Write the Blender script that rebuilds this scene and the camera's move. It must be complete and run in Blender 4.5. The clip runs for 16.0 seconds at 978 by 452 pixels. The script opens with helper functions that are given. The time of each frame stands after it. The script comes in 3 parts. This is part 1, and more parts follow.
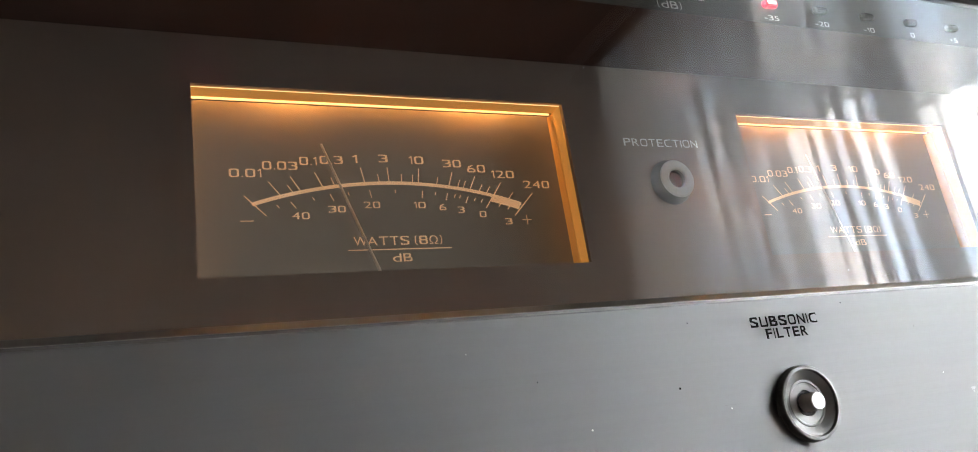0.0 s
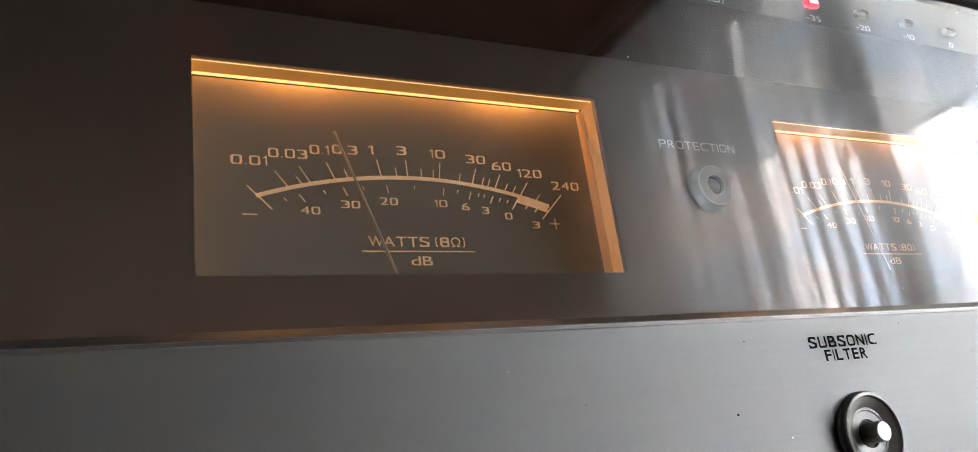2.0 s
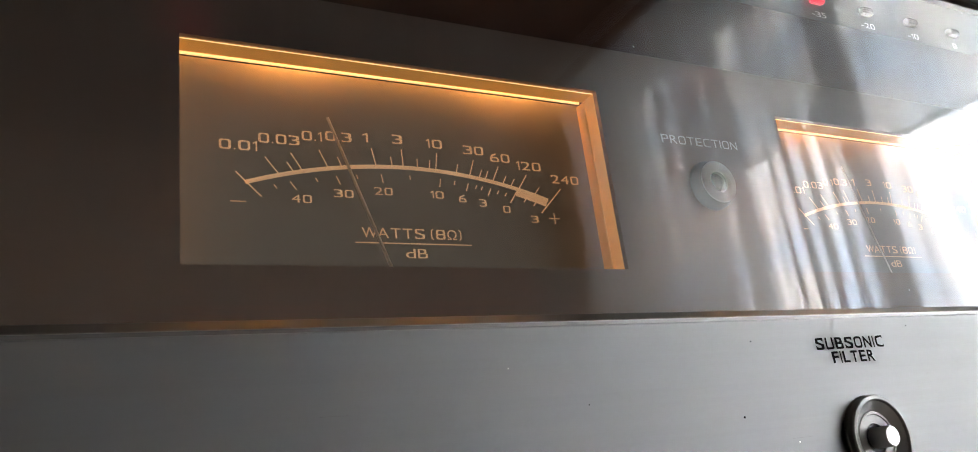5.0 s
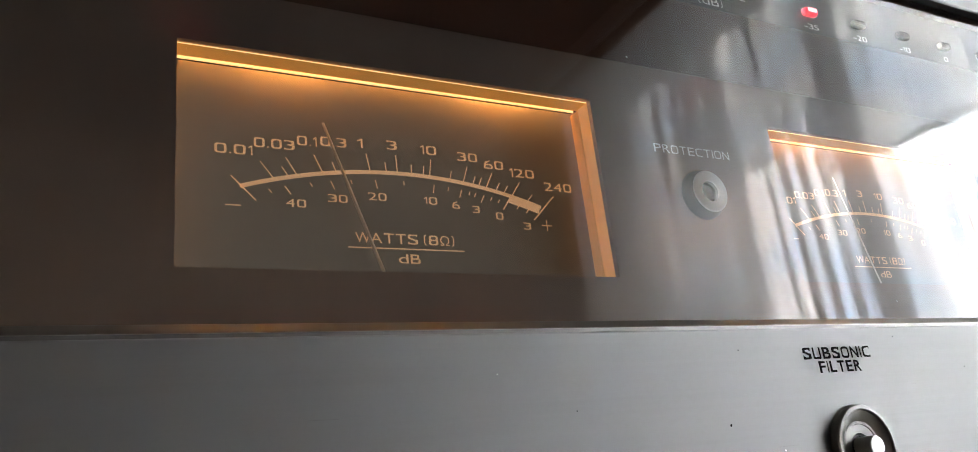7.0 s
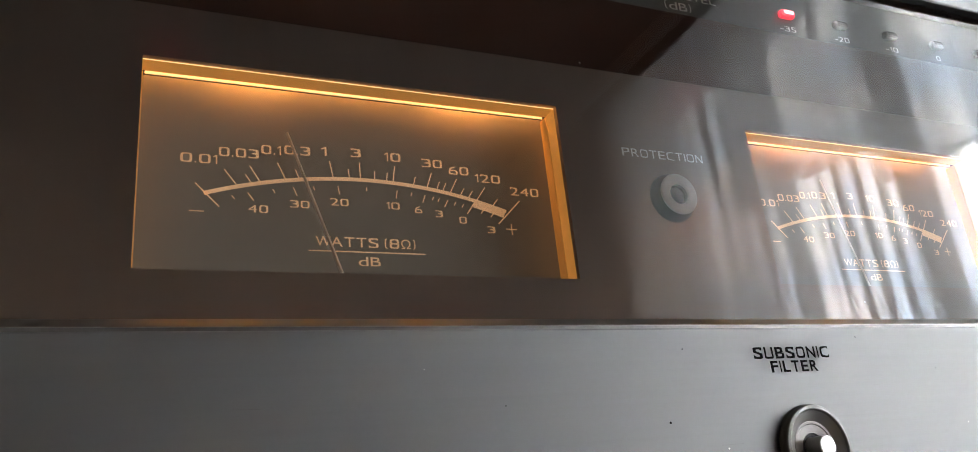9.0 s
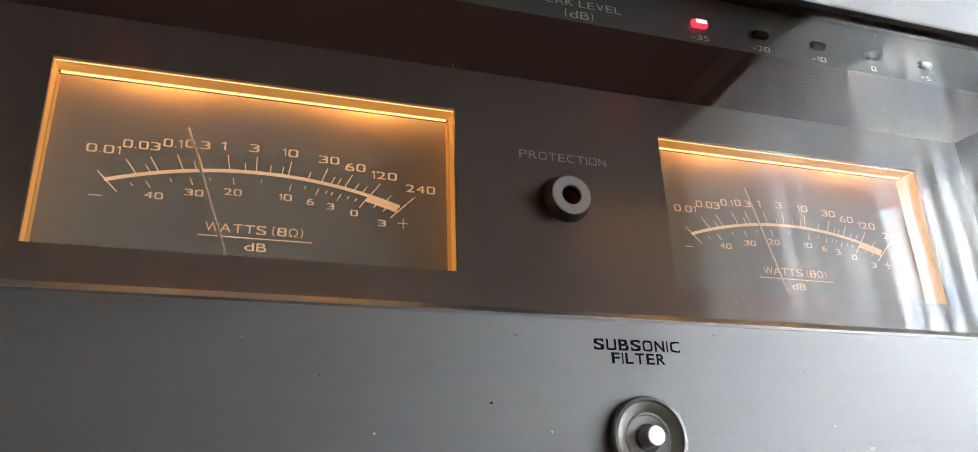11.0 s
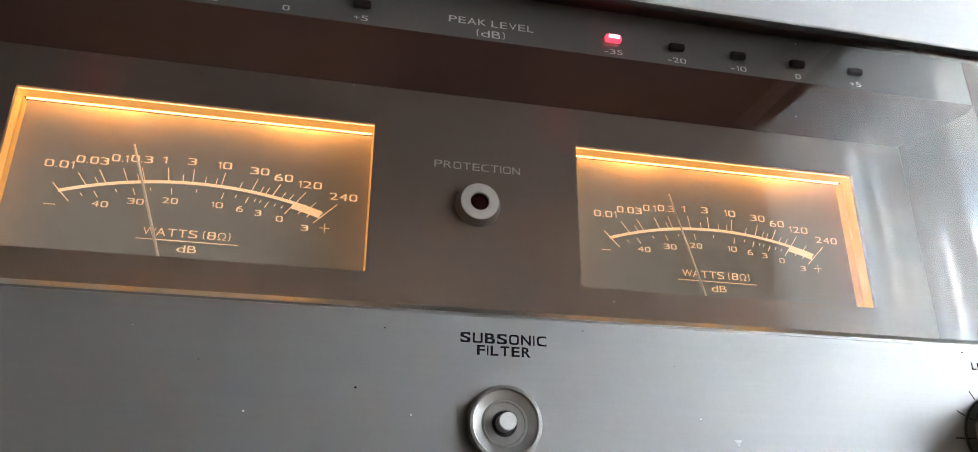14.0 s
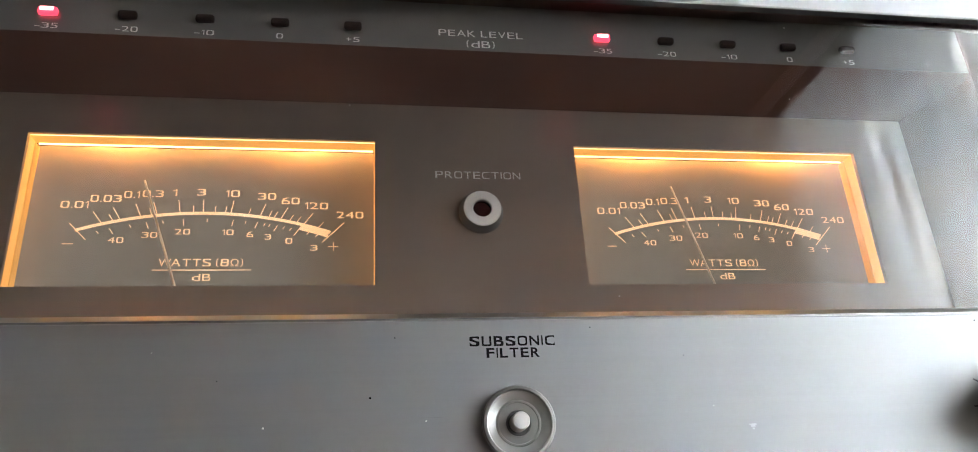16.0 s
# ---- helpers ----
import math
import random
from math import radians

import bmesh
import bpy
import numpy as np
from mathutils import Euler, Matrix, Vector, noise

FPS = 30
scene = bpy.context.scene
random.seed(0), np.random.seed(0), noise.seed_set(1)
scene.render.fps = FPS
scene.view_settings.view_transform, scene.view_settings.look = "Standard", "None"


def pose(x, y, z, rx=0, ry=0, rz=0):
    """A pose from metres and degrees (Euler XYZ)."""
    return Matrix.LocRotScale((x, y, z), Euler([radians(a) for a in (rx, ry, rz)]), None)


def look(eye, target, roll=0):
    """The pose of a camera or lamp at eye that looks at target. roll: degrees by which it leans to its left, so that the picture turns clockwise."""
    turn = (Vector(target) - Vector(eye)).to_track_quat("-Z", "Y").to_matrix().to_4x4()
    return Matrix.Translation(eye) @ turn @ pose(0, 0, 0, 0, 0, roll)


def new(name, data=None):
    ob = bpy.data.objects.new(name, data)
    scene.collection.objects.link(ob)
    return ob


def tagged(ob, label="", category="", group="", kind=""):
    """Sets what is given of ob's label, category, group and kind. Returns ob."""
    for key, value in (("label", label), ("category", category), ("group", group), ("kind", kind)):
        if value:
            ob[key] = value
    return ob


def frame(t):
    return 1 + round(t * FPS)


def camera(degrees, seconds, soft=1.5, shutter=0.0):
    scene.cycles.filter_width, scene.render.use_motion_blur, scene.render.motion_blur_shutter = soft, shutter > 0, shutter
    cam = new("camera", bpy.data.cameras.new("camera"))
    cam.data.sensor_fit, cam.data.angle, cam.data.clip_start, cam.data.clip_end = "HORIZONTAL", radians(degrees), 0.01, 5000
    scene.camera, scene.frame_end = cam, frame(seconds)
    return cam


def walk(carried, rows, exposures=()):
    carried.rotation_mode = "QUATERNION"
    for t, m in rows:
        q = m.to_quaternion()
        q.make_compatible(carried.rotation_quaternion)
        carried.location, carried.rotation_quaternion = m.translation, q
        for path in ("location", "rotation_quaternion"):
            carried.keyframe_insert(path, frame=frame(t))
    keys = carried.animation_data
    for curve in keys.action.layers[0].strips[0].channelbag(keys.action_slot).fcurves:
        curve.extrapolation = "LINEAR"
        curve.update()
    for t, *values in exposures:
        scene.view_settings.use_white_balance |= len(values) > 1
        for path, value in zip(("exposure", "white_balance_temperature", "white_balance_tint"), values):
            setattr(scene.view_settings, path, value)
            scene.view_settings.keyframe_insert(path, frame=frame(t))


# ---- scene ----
import functools

cam = camera(63.78, 16.0, soft=0.9)
# seconds, eye, target, roll
PATH = [
    (0, (-0.14485, -0.17567, -0.05539), (-0.04165, 0.04005, 0.01751), -8.91),
    (0.5, (-0.14522, -0.16932, -0.05378), (-0.04145, 0.04604, 0.01937), -8.64),
    (1, (-0.14744, -0.16239, -0.05320), (-0.03886, 0.05037, 0.02058), -8.57),
    (1.5, (-0.14843, -0.15668, -0.05186), (-0.03761, 0.05445, 0.02328), -8.23),
    (2, (-0.14920, -0.15120, -0.05069), (-0.03707, 0.05871, 0.02590), -8.05),
    (2.5, (-0.14848, -0.14651, -0.05028), (-0.03466, 0.06246, 0.02640), -7.83),
    (3, (-0.14841, -0.14311, -0.05007), (-0.03214, 0.06463, 0.02626), -7.75),
    (3.5, (-0.14867, -0.14328, -0.05016), (-0.03250, 0.06438, 0.02652), -7.63),
    (4, (-0.14834, -0.14345, -0.05057), (-0.03230, 0.06437, 0.02587), -7.56),
    (6.5, (-0.14896, -0.14505, -0.05047), (-0.03228, 0.06183, 0.02755), -7.06),
    (7, (-0.14857, -0.14572, -0.05060), (-0.03159, 0.06100, 0.02740), -6.80),
    (7.5, (-0.14793, -0.14608, -0.05077), (-0.03143, 0.06081, 0.02751), -6.54),
    (8, (-0.14774, -0.14655, -0.05072), (-0.03146, 0.06043, 0.02764), -6.31),
    (8.5, (-0.14558, -0.15076, -0.05119), (-0.03390, 0.05821, 0.02855), -6.05),
    (9, (-0.13068, -0.15890, -0.05666), (-0.02946, 0.05386, 0.02693), -6.02),
    (9.5, (-0.12060, -0.16314, -0.05992), (-0.02318, 0.05100, 0.02466), -5.83),
    (12, (-0.06903, -0.19450, -0.07447), (-0.00714, 0.02812, 0.02099), 0.49),
    (12.5, (-0.06484, -0.19670, -0.07109), (-0.00549, 0.02742, 0.02245), 1.35),
    (13, (-0.05574, -0.20423, -0.07323), (-0.00160, 0.02079, 0.02130), 1.58),
    (13.5, (-0.04623, -0.21110, -0.07461), (0.00740, 0.01426, 0.01940), 0.63),
    (14, (-0.04223, -0.21279, -0.07898), (0.00658, 0.01335, 0.01577), 0.24),
    (14.5, (-0.03790, -0.21637, -0.08121), (0.00818, 0.01067, 0.01274), -1.31),
    (15, (-0.03690, -0.21677, -0.08153), (0.00730, 0.00951, 0.01512), -2.22),
    (15.5, (-0.03640, -0.21710, -0.08186), (0.00586, 0.00903, 0.01601), -3.28),
    (16, (-0.03688, -0.21727, -0.08172), (0.00411, 0.00915, 0.01603), -3.57),
]
EXPOSURES = [(0.0, 0.05, 7300, 12), (2.0, -0.17, 7400, 13), (8.5, -0.19, 7400, 13), (9.5, 0.0, 7300, 13), (12.0, 0.8, 7000, 10), (16.0, 1.32, 7000, 10)]
walk(cam, [(t, look(eye, target, roll)) for t, eye, target, roll in PATH], EXPOSURES)

# ---- light ----
world = bpy.data.worlds.new("world")
scene.world = world
world.use_nodes = True
wn = world.node_tree
sky = wn.nodes.new("ShaderNodeTexSky")
sky.sky_type = "NISHITA"
sky.sun_disc = False
sky.sun_elevation, sky.sun_rotation = radians(35), radians(100)
wn.links.new(sky.outputs[0], wn.nodes["Background"].inputs[0])
wn.nodes["Background"].inputs[1].default_value = 0.1

OUTSIDE_GLOW = 39.0      # bright hazy daylight behind the sheer curtain
DIAL_LAMP = 0.0135        # watts of each small dial lamp
GUIDE_GLOW = 0.28        # lit amber light guide round each dial
CM = 0.01


# ---- materials ----
def material(name, base, rough=0.5, metal=0.0, spec=0.5, grain=0.0, grain_scale=800.0, stretch=(1, 1, 1), bump=0.0, stain=0.0, coat=0.0, rough_var=0.0, lay=0.0, axis="Y"):
    """A surface with variation at two scales: fine grain and broad stains."""
    m = bpy.data.materials.new(name)
    m.use_nodes = True
    nt = m.node_tree
    bsdf = nt.nodes["Principled BSDF"]
    bsdf.inputs["Roughness"].default_value = rough
    bsdf.inputs["Metallic"].default_value = metal
    bsdf.inputs["Specular IOR Level"].default_value = spec
    bsdf.inputs["Coat Weight"].default_value = coat
    tc = nt.nodes.new("ShaderNodeTexCoord")
    mp = nt.nodes.new("ShaderNodeMapping")
    mp.inputs["Scale"].default_value = stretch
    nt.links.new(tc.outputs["Object"], mp.inputs["Vector"])
    fine = nt.nodes.new("ShaderNodeTexNoise")
    fine.inputs["Scale"].default_value = grain_scale
    fine.inputs["Detail"].default_value = 4
    nt.links.new(mp.outputs[0], fine.inputs["Vector"])
    broad = nt.nodes.new("ShaderNodeTexNoise")
    broad.inputs["Scale"].default_value = 25
    broad.inputs["Detail"].default_value = 3
    nt.links.new(tc.outputs["Object"], broad.inputs["Vector"])
    total = nt.nodes.new("ShaderNodeMath")
    total.operation = "MULTIPLY_ADD"
    nt.links.new(fine.outputs[0], total.inputs[0])
    total.inputs[1].default_value = 2 * grain
    total.inputs[2].default_value = 1 - grain - stain
    total2 = nt.nodes.new("ShaderNodeMath")
    total2.operation = "MULTIPLY_ADD"
    nt.links.new(broad.outputs[0], total2.inputs[0])
    total2.inputs[1].default_value = 2 * stain
    nt.links.new(total.outputs[0], total2.inputs[2])
    mul = nt.nodes.new("ShaderNodeVectorMath")
    mul.operation = "SCALE"
    mul.inputs[0].default_value = base
    nt.links.new(total2.outputs[0], mul.inputs["Scale"])
    nt.links.new(mul.outputs[0], bsdf.inputs["Base Color"])
    if rough_var:
        rv = nt.nodes.new("ShaderNodeMath")
        rv.operation = "MULTIPLY_ADD"
        nt.links.new(fine.outputs[0], rv.inputs[0])
        rv.inputs[1].default_value = 2 * rough_var
        rv.inputs[2].default_value = rough - rough_var
        nt.links.new(rv.outputs[0], bsdf.inputs["Roughness"])
    if lay:
        tg = nt.nodes.new("ShaderNodeTangent")
        tg.direction_type, tg.axis = "RADIAL", axis
        nt.links.new(tg.outputs[0], bsdf.inputs["Tangent"])
        bsdf.inputs["Anisotropic"].default_value = lay
        bsdf.inputs["Anisotropic Rotation"].default_value = 0.25 if axis == "Y" else 0.0
    if bump:
        bp = nt.nodes.new("ShaderNodeBump")
        bp.inputs["Strength"].default_value = bump
        bp.inputs["Distance"].default_value = 0.0001
        nt.links.new(fine.outputs[0], bp.inputs["Height"])
        nt.links.new(bp.outputs[0], bsdf.inputs["Normal"])
    return m


def glowing(name, color, strength, base=(0.5, 0.3, 0.1), rough=0.4, scale=60.0, vary=0.3, stretch=(1, 1, 1)):
    """A glowing surface: emission with soft mottling over a plain base."""
    m = material(name, base, rough, grain=0.1, grain_scale=300)
    nt = m.node_tree
    bsdf = nt.nodes["Principled BSDF"]
    bsdf.inputs["Emission Color"].default_value = (*color, 1)
    tc = nt.nodes.new("ShaderNodeTexCoord")
    mp = nt.nodes.new("ShaderNodeMapping")
    mp.inputs["Scale"].default_value = stretch
    nz = nt.nodes.new("ShaderNodeTexNoise")
    nz.inputs["Scale"].default_value = scale
    ma = nt.nodes.new("ShaderNodeMath")
    ma.operation = "MULTIPLY_ADD"
    nt.links.new(tc.outputs["Object"], mp.inputs[0])
    nt.links.new(mp.outputs[0], nz.inputs["Vector"])
    nt.links.new(nz.outputs[0], ma.inputs[0])
    ma.inputs[1].default_value = 2 * vary * strength
    ma.inputs[2].default_value = (1 - vary) * strength
    nt.links.new(ma.outputs[0], bsdf.inputs["Emission Strength"])
    return m


ALU = material("brushed_aluminium", (0.25, 0.251, 0.251), 0.65, 1.0, lay=0.5, axis="X", grain=0.10, grain_scale=900, stretch=(0.012, 1, 1), bump=0.35, stain=0.03, rough_var=0.06)
STEEL_DARK = material("dark_turned_metal", (0.165, 0.16, 0.155), 0.46, 1.0, lay=0.4, grain=0.06, grain_scale=1200, bump=0.1, rough_var=0.05)
# bezel metal in two tones: face painted as lit, sides as shaded
RING = material("brightened_turned_face", (0.90, 0.89, 0.88), 0.6, 1.0, lay=0.5, axis="X", grain=0.04, grain_scale=1500, bump=0.05)
BEZEL_SIDE = material("darkened_bezel_metal", (0.30, 0.295, 0.29), 0.34, 1.0, grain=0.06, grain_scale=1200)
BUTTON = material("satin_button_metal", (0.55, 0.54, 0.53), 0.45, 1.0, grain=0.05, grain_scale=1500)
CHROME = material("polished_metal", (0.34, 0.335, 0.33), 0.2, 1.0, grain=0.03)
TRIM = material("satin_trim_metal", (0.40, 0.375, 0.35), 0.34, 1.0, grain=0.05, stretch=(0.02, 1, 1), bump=0.15)
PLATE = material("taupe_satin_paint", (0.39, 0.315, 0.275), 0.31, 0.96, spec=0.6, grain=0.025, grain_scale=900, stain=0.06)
STRIP = material("grey_satin_paint", (0.21, 0.198, 0.184), 0.33, 0.6, spec=0.6, grain=0.025, grain_scale=900, stain=0.06)
# dark brown plastic with the red lamp glow put into its colour
GLOSS_BROWN = material("red_tinted_brown_plastic", (0.080, 0.040, 0.031), 0.34, grain=0.1, stain=0.25)
# black that paints shade into the rail underside and the switch hole
SHADE_BLACK = material("shade_black", (0.025, 0.025, 0.026), 0.6, spec=0.4, grain=0.1)
BLACK = material("black_plastic", (0.012, 0.011, 0.011), 0.35, grain=0.1)
# faint even glow put into the dial in place of missing room light
DIAL = glowing("fill_glow_dial_paint", (1.0, 0.86, 0.68), 0.026, (0.30, 0.29, 0.268), 0.4, 60, 0.12)
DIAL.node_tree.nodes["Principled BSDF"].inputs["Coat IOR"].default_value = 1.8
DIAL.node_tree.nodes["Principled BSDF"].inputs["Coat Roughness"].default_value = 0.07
# cream print with a warm emission of its own
DIAL_PRINT = glowing("glowing_cream_print", (1.0, 0.60, 0.31), 0.38, (0.86, 0.70, 0.52), 0.6, 400, 0.08)
DIAL_PRINT.node_tree.nodes["Principled BSDF"].inputs["Coat IOR"].default_value = 1.8
DIAL_PRINT.node_tree.nodes["Principled BSDF"].inputs["Coat Weight"].default_value = 1.0
DIAL_PRINT.node_tree.nodes["Principled BSDF"].inputs["Coat Roughness"].default_value = 0.07
GREY_PRINT = material("grey_print", (0.92, 0.90, 0.86), 0.6, grain=0.03)
BLACK_PRINT = material("black_print", (0.008, 0.008, 0.009), 0.9, spec=0.0, grain=0.05)
NEEDLE = material("pale_needle_paint", (0.93, 0.90, 0.84), 0.5, grain=0.04)
DUST = material("dust", (0.7, 0.68, 0.64), 0.9, grain=0.1)
SCUFF = material("worn_aluminium", (0.31, 0.31, 0.31), 0.62, 0.75, grain=0.15)
LENS_RED = material("dark_red_lens", (0.03, 0.006, 0.006), 0.12, spec=0.2, grain=0.05)
LENS_OFF = material("smoked_red_lens", (0.03, 0.018, 0.015), 0.65, spec=0.1, grain=0.05)
GUIDE_DIM = glowing("amber_guide_rim", (1.0, 0.54, 0.16), GUIDE_GLOW * 0.4, (0.7, 0.45, 0.16), 0.4, 40, 0.25)
GUIDE = glowing("amber_light_guide", (1.0, 0.47, 0.115), GUIDE_GLOW, (0.78, 0.53, 0.2), 0.35, 40, 0.25)
LAMP_BAR = glowing("lit_edge_glow", (1.0, 0.66, 0.30), 1.5, (0.8, 0.6, 0.3), 0.4, 30, 0.5)
LED_ON = glowing("lit_red_lens", (1.0, 0.05, 0.10), 1.1, (0.5, 0.02, 0.03), 0.3, 500, 0.2)
LED_CORE = glowing("lit_red_core", (1.0, 0.33, 0.40), 3.6, (0.5, 0.1, 0.1), 0.3, 500, 0.2)
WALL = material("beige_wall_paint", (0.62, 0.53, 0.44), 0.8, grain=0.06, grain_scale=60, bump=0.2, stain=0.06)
# unseen walls: tones set by the light each should throw back
WEST_BOUNCE = material("west_bounce_tone", (0.48, 0.41, 0.34), 0.8, grain=0.06, grain_scale=60, bump=0.2, stain=0.06)
SOUTH_BOUNCE = material("south_bounce_tone", (0.29, 0.235, 0.195), 0.8, grain=0.06, grain_scale=60, bump=0.2, stain=0.06)
# unseen ceiling: near-black tone put in to darken what the amplifier reflects
CEIL = material("darkened_ceiling", (0.06, 0.047, 0.038), 0.85, grain=0.05, grain_scale=60, stain=0.05)
# unseen floor, paled so that it lifts the front panel
FLOOR = material("bounce_floor", (0.36, 0.27, 0.19), 0.5, grain=0.15, grain_scale=30, stretch=(1, 8, 1), stain=0.1)
WOOD = material("dark_wood", (0.11, 0.065, 0.04), 0.45, grain=0.25, grain_scale=40, stretch=(1, 12, 12), stain=0.1)
FRAME = material("white_window_paint", (0.75, 0.75, 0.73), 0.4, grain=0.03, stain=0.03)


def glass_material():
    m = bpy.data.materials.new("clear_window")
    m.use_nodes = True
    nt = m.node_tree
    nt.nodes.remove(nt.nodes["Principled BSDF"])
    out = nt.nodes["Material Output"]
    clear = nt.nodes.new("ShaderNodeBsdfTransparent")
    clear.inputs[0].default_value = (0.93, 0.92, 0.91, 1)
    gloss = nt.nodes.new("ShaderNodeBsdfGlossy")
    gloss.inputs["Roughness"].default_value = 0.03
    fr = nt.nodes.new("ShaderNodeFresnel")
    fr.inputs["IOR"].default_value = 1.6
    mix = nt.nodes.new("ShaderNodeMixShader")
    nt.links.new(fr.outputs[0], mix.inputs[0])
    nt.links.new(clear.outputs[0], mix.inputs[1])
    nt.links.new(gloss.outputs[0], mix.inputs[2])
    nt.links.new(mix.outputs[0], out.inputs[0])
    return m


def clear_material():
    m = bpy.data.materials.new("clear_edge")
    m.use_nodes = True
    nt = m.node_tree
    nt.nodes.remove(nt.nodes["Principled BSDF"])
    clear = nt.nodes.new("ShaderNodeBsdfTransparent")
    nt.links.new(clear.outputs[0], nt.nodes["Material Output"].inputs[0])
    return m


def sheer_material():
    m = bpy.data.materials.new("sheer_cloth")
    m.use_nodes = True
    nt = m.node_tree
    nt.nodes.remove(nt.nodes["Principled BSDF"])
    out = nt.nodes["Material Output"]
    clear = nt.nodes.new("ShaderNodeBsdfTransparent")
    through_ = nt.nodes.new("ShaderNodeBsdfTranslucent")
    through_.inputs[0].default_value = (0.72, 0.72, 0.71, 1)
    face = nt.nodes.new("ShaderNodeBsdfDiffuse")
    face.inputs[0].default_value = (0.62, 0.62, 0.60, 1)
    a = nt.nodes.new("ShaderNodeMixShader")
    a.inputs[0].default_value = 0.15
    nt.links.new(through_.outputs[0], a.inputs[1])
    nt.links.new(face.outputs[0], a.inputs[2])
    tc = nt.nodes.new("ShaderNodeTexCoord")
    mp = nt.nodes.new("ShaderNodeMapping")
    mp.inputs["Scale"].default_value = (1, 30, 0.3)
    nt.links.new(tc.outputs["Object"], mp.inputs[0])
    nz = nt.nodes.new("ShaderNodeTexNoise")
    nz.inputs["Scale"].default_value = 1
    nz.inputs["Detail"].default_value = 3
    nt.links.new(mp.outputs[0], nz.inputs["Vector"])
    rg = nt.nodes.new("ShaderNodeMapRange")
    rg.inputs["From Min"].default_value = 0.36
    rg.inputs["From Max"].default_value = 0.62
    rg.inputs["To Min"].default_value = 0.53
    rg.inputs["To Max"].default_value = 0.86
    nt.links.new(nz.outputs[0], rg.inputs["Value"])
    b = nt.nodes.new("ShaderNodeMixShader")
    nt.links.new(rg.outputs[0], b.inputs[0])
    nt.links.new(clear.outputs[0], b.inputs[1])
    nt.links.new(a.outputs[0], b.inputs[2])
    nt.links.new(b.outputs[0], out.inputs[0])
    return m


def daylight_material():
    """Bright hazy sky with white clouds and blue gaps, far outside."""
    m = bpy.data.materials.new("hazy_daylight")
    m.use_nodes = True
    nt = m.node_tree
    nt.nodes.remove(nt.nodes["Principled BSDF"])
    em = nt.nodes.new("ShaderNodeEmission")
    em.inputs[1].default_value = OUTSIDE_GLOW
    tc = nt.nodes.new("ShaderNodeTexCoord")
    nz = nt.nodes.new("ShaderNodeTexNoise")
    nz.inputs["Scale"].default_value = 2.2
    nz.inputs["Detail"].default_value = 2
    nt.links.new(tc.outputs["Object"], nz.inputs["Vector"])
    ramp = nt.nodes.new("ShaderNodeValToRGB")
    ramp.color_ramp.elements[0].position, ramp.color_ramp.elements[0].color = 0.40, (0.46, 0.63, 0.84, 1)
    ramp.color_ramp.elements[1].position, ramp.color_ramp.elements[1].color = 0.58, (0.88, 0.92, 0.96, 1)
    nt.links.new(nz.outputs[0], ramp.inputs[0])
    nt.links.new(ramp.outputs[0], em.inputs[0])
    nt.links.new(em.outputs[0], nt.nodes["Material Output"].inputs[0])
    return m


def blind_material(name, open_weave):
    """Open woven cloth: part of the daylight passes straight through, the threads are pale."""
    m = bpy.data.materials.new(name)
    m.use_nodes = True
    nt = m.node_tree
    nt.nodes.remove(nt.nodes["Principled BSDF"])
    clear = nt.nodes.new("ShaderNodeBsdfTransparent")
    face = nt.nodes.new("ShaderNodeBsdfDiffuse")
    face.inputs[0].default_value = (0.66, 0.67, 0.66, 1)
    tc = nt.nodes.new("ShaderNodeTexCoord")
    nz = nt.nodes.new("ShaderNodeTexNoise")
    nz.inputs["Scale"].default_value = 4.0
    nt.links.new(tc.outputs["Object"], nz.inputs["Vector"])
    rg = nt.nodes.new("ShaderNodeMapRange")
    rg.inputs["From Min"].default_value = 0.3
    rg.inputs["From Max"].default_value = 0.7
    rg.inputs["To Min"].default_value = 1 - open_weave * 1.15
    rg.inputs["To Max"].default_value = 1 - open_weave * 0.85
    nt.links.new(nz.outputs[0], rg.inputs["Value"])
    mix = nt.nodes.new("ShaderNodeMixShader")
    nt.links.new(rg.outputs[0], mix.inputs[0])
    nt.links.new(clear.outputs[0], mix.inputs[1])
    nt.links.new(face.outputs[0], mix.inputs[2])
    nt.links.new(mix.outputs[0], nt.nodes["Material Output"].inputs[0])
    return m


GLASS, CLEAR, SHEER = glass_material(), clear_material(), sheer_material()
DAYLIGHT = daylight_material()
BLIND_THIN, BLIND_THICK = blind_material("thin_blind_cloth", 0.39), blind_material("blind_cloth", 0.37)


# ---- mesh helpers (centimetres in, metres out) ----
def finish(name, bm, mat, smooth=False):
    me = bpy.data.meshes.new(name)
    bmesh.ops.recalc_face_normals(bm, faces=bm.faces)
    bm.to_mesh(me)
    bm.free()
    for m in mat if isinstance(mat, (list, tuple)) else [mat]:
        me.materials.append(m)
    if smooth:
        for p in me.polygons:
            p.use_smooth = True
        me.set_sharp_from_angle(angle=radians(28))
    return me


def part(name, bm, mat, parent, label="", smooth=False):
    ob = new(name, finish(name, bm, mat, smooth) if isinstance(bm, bmesh.types.BMesh) else bm)
    ob.parent = parent
    return tagged(ob, label)


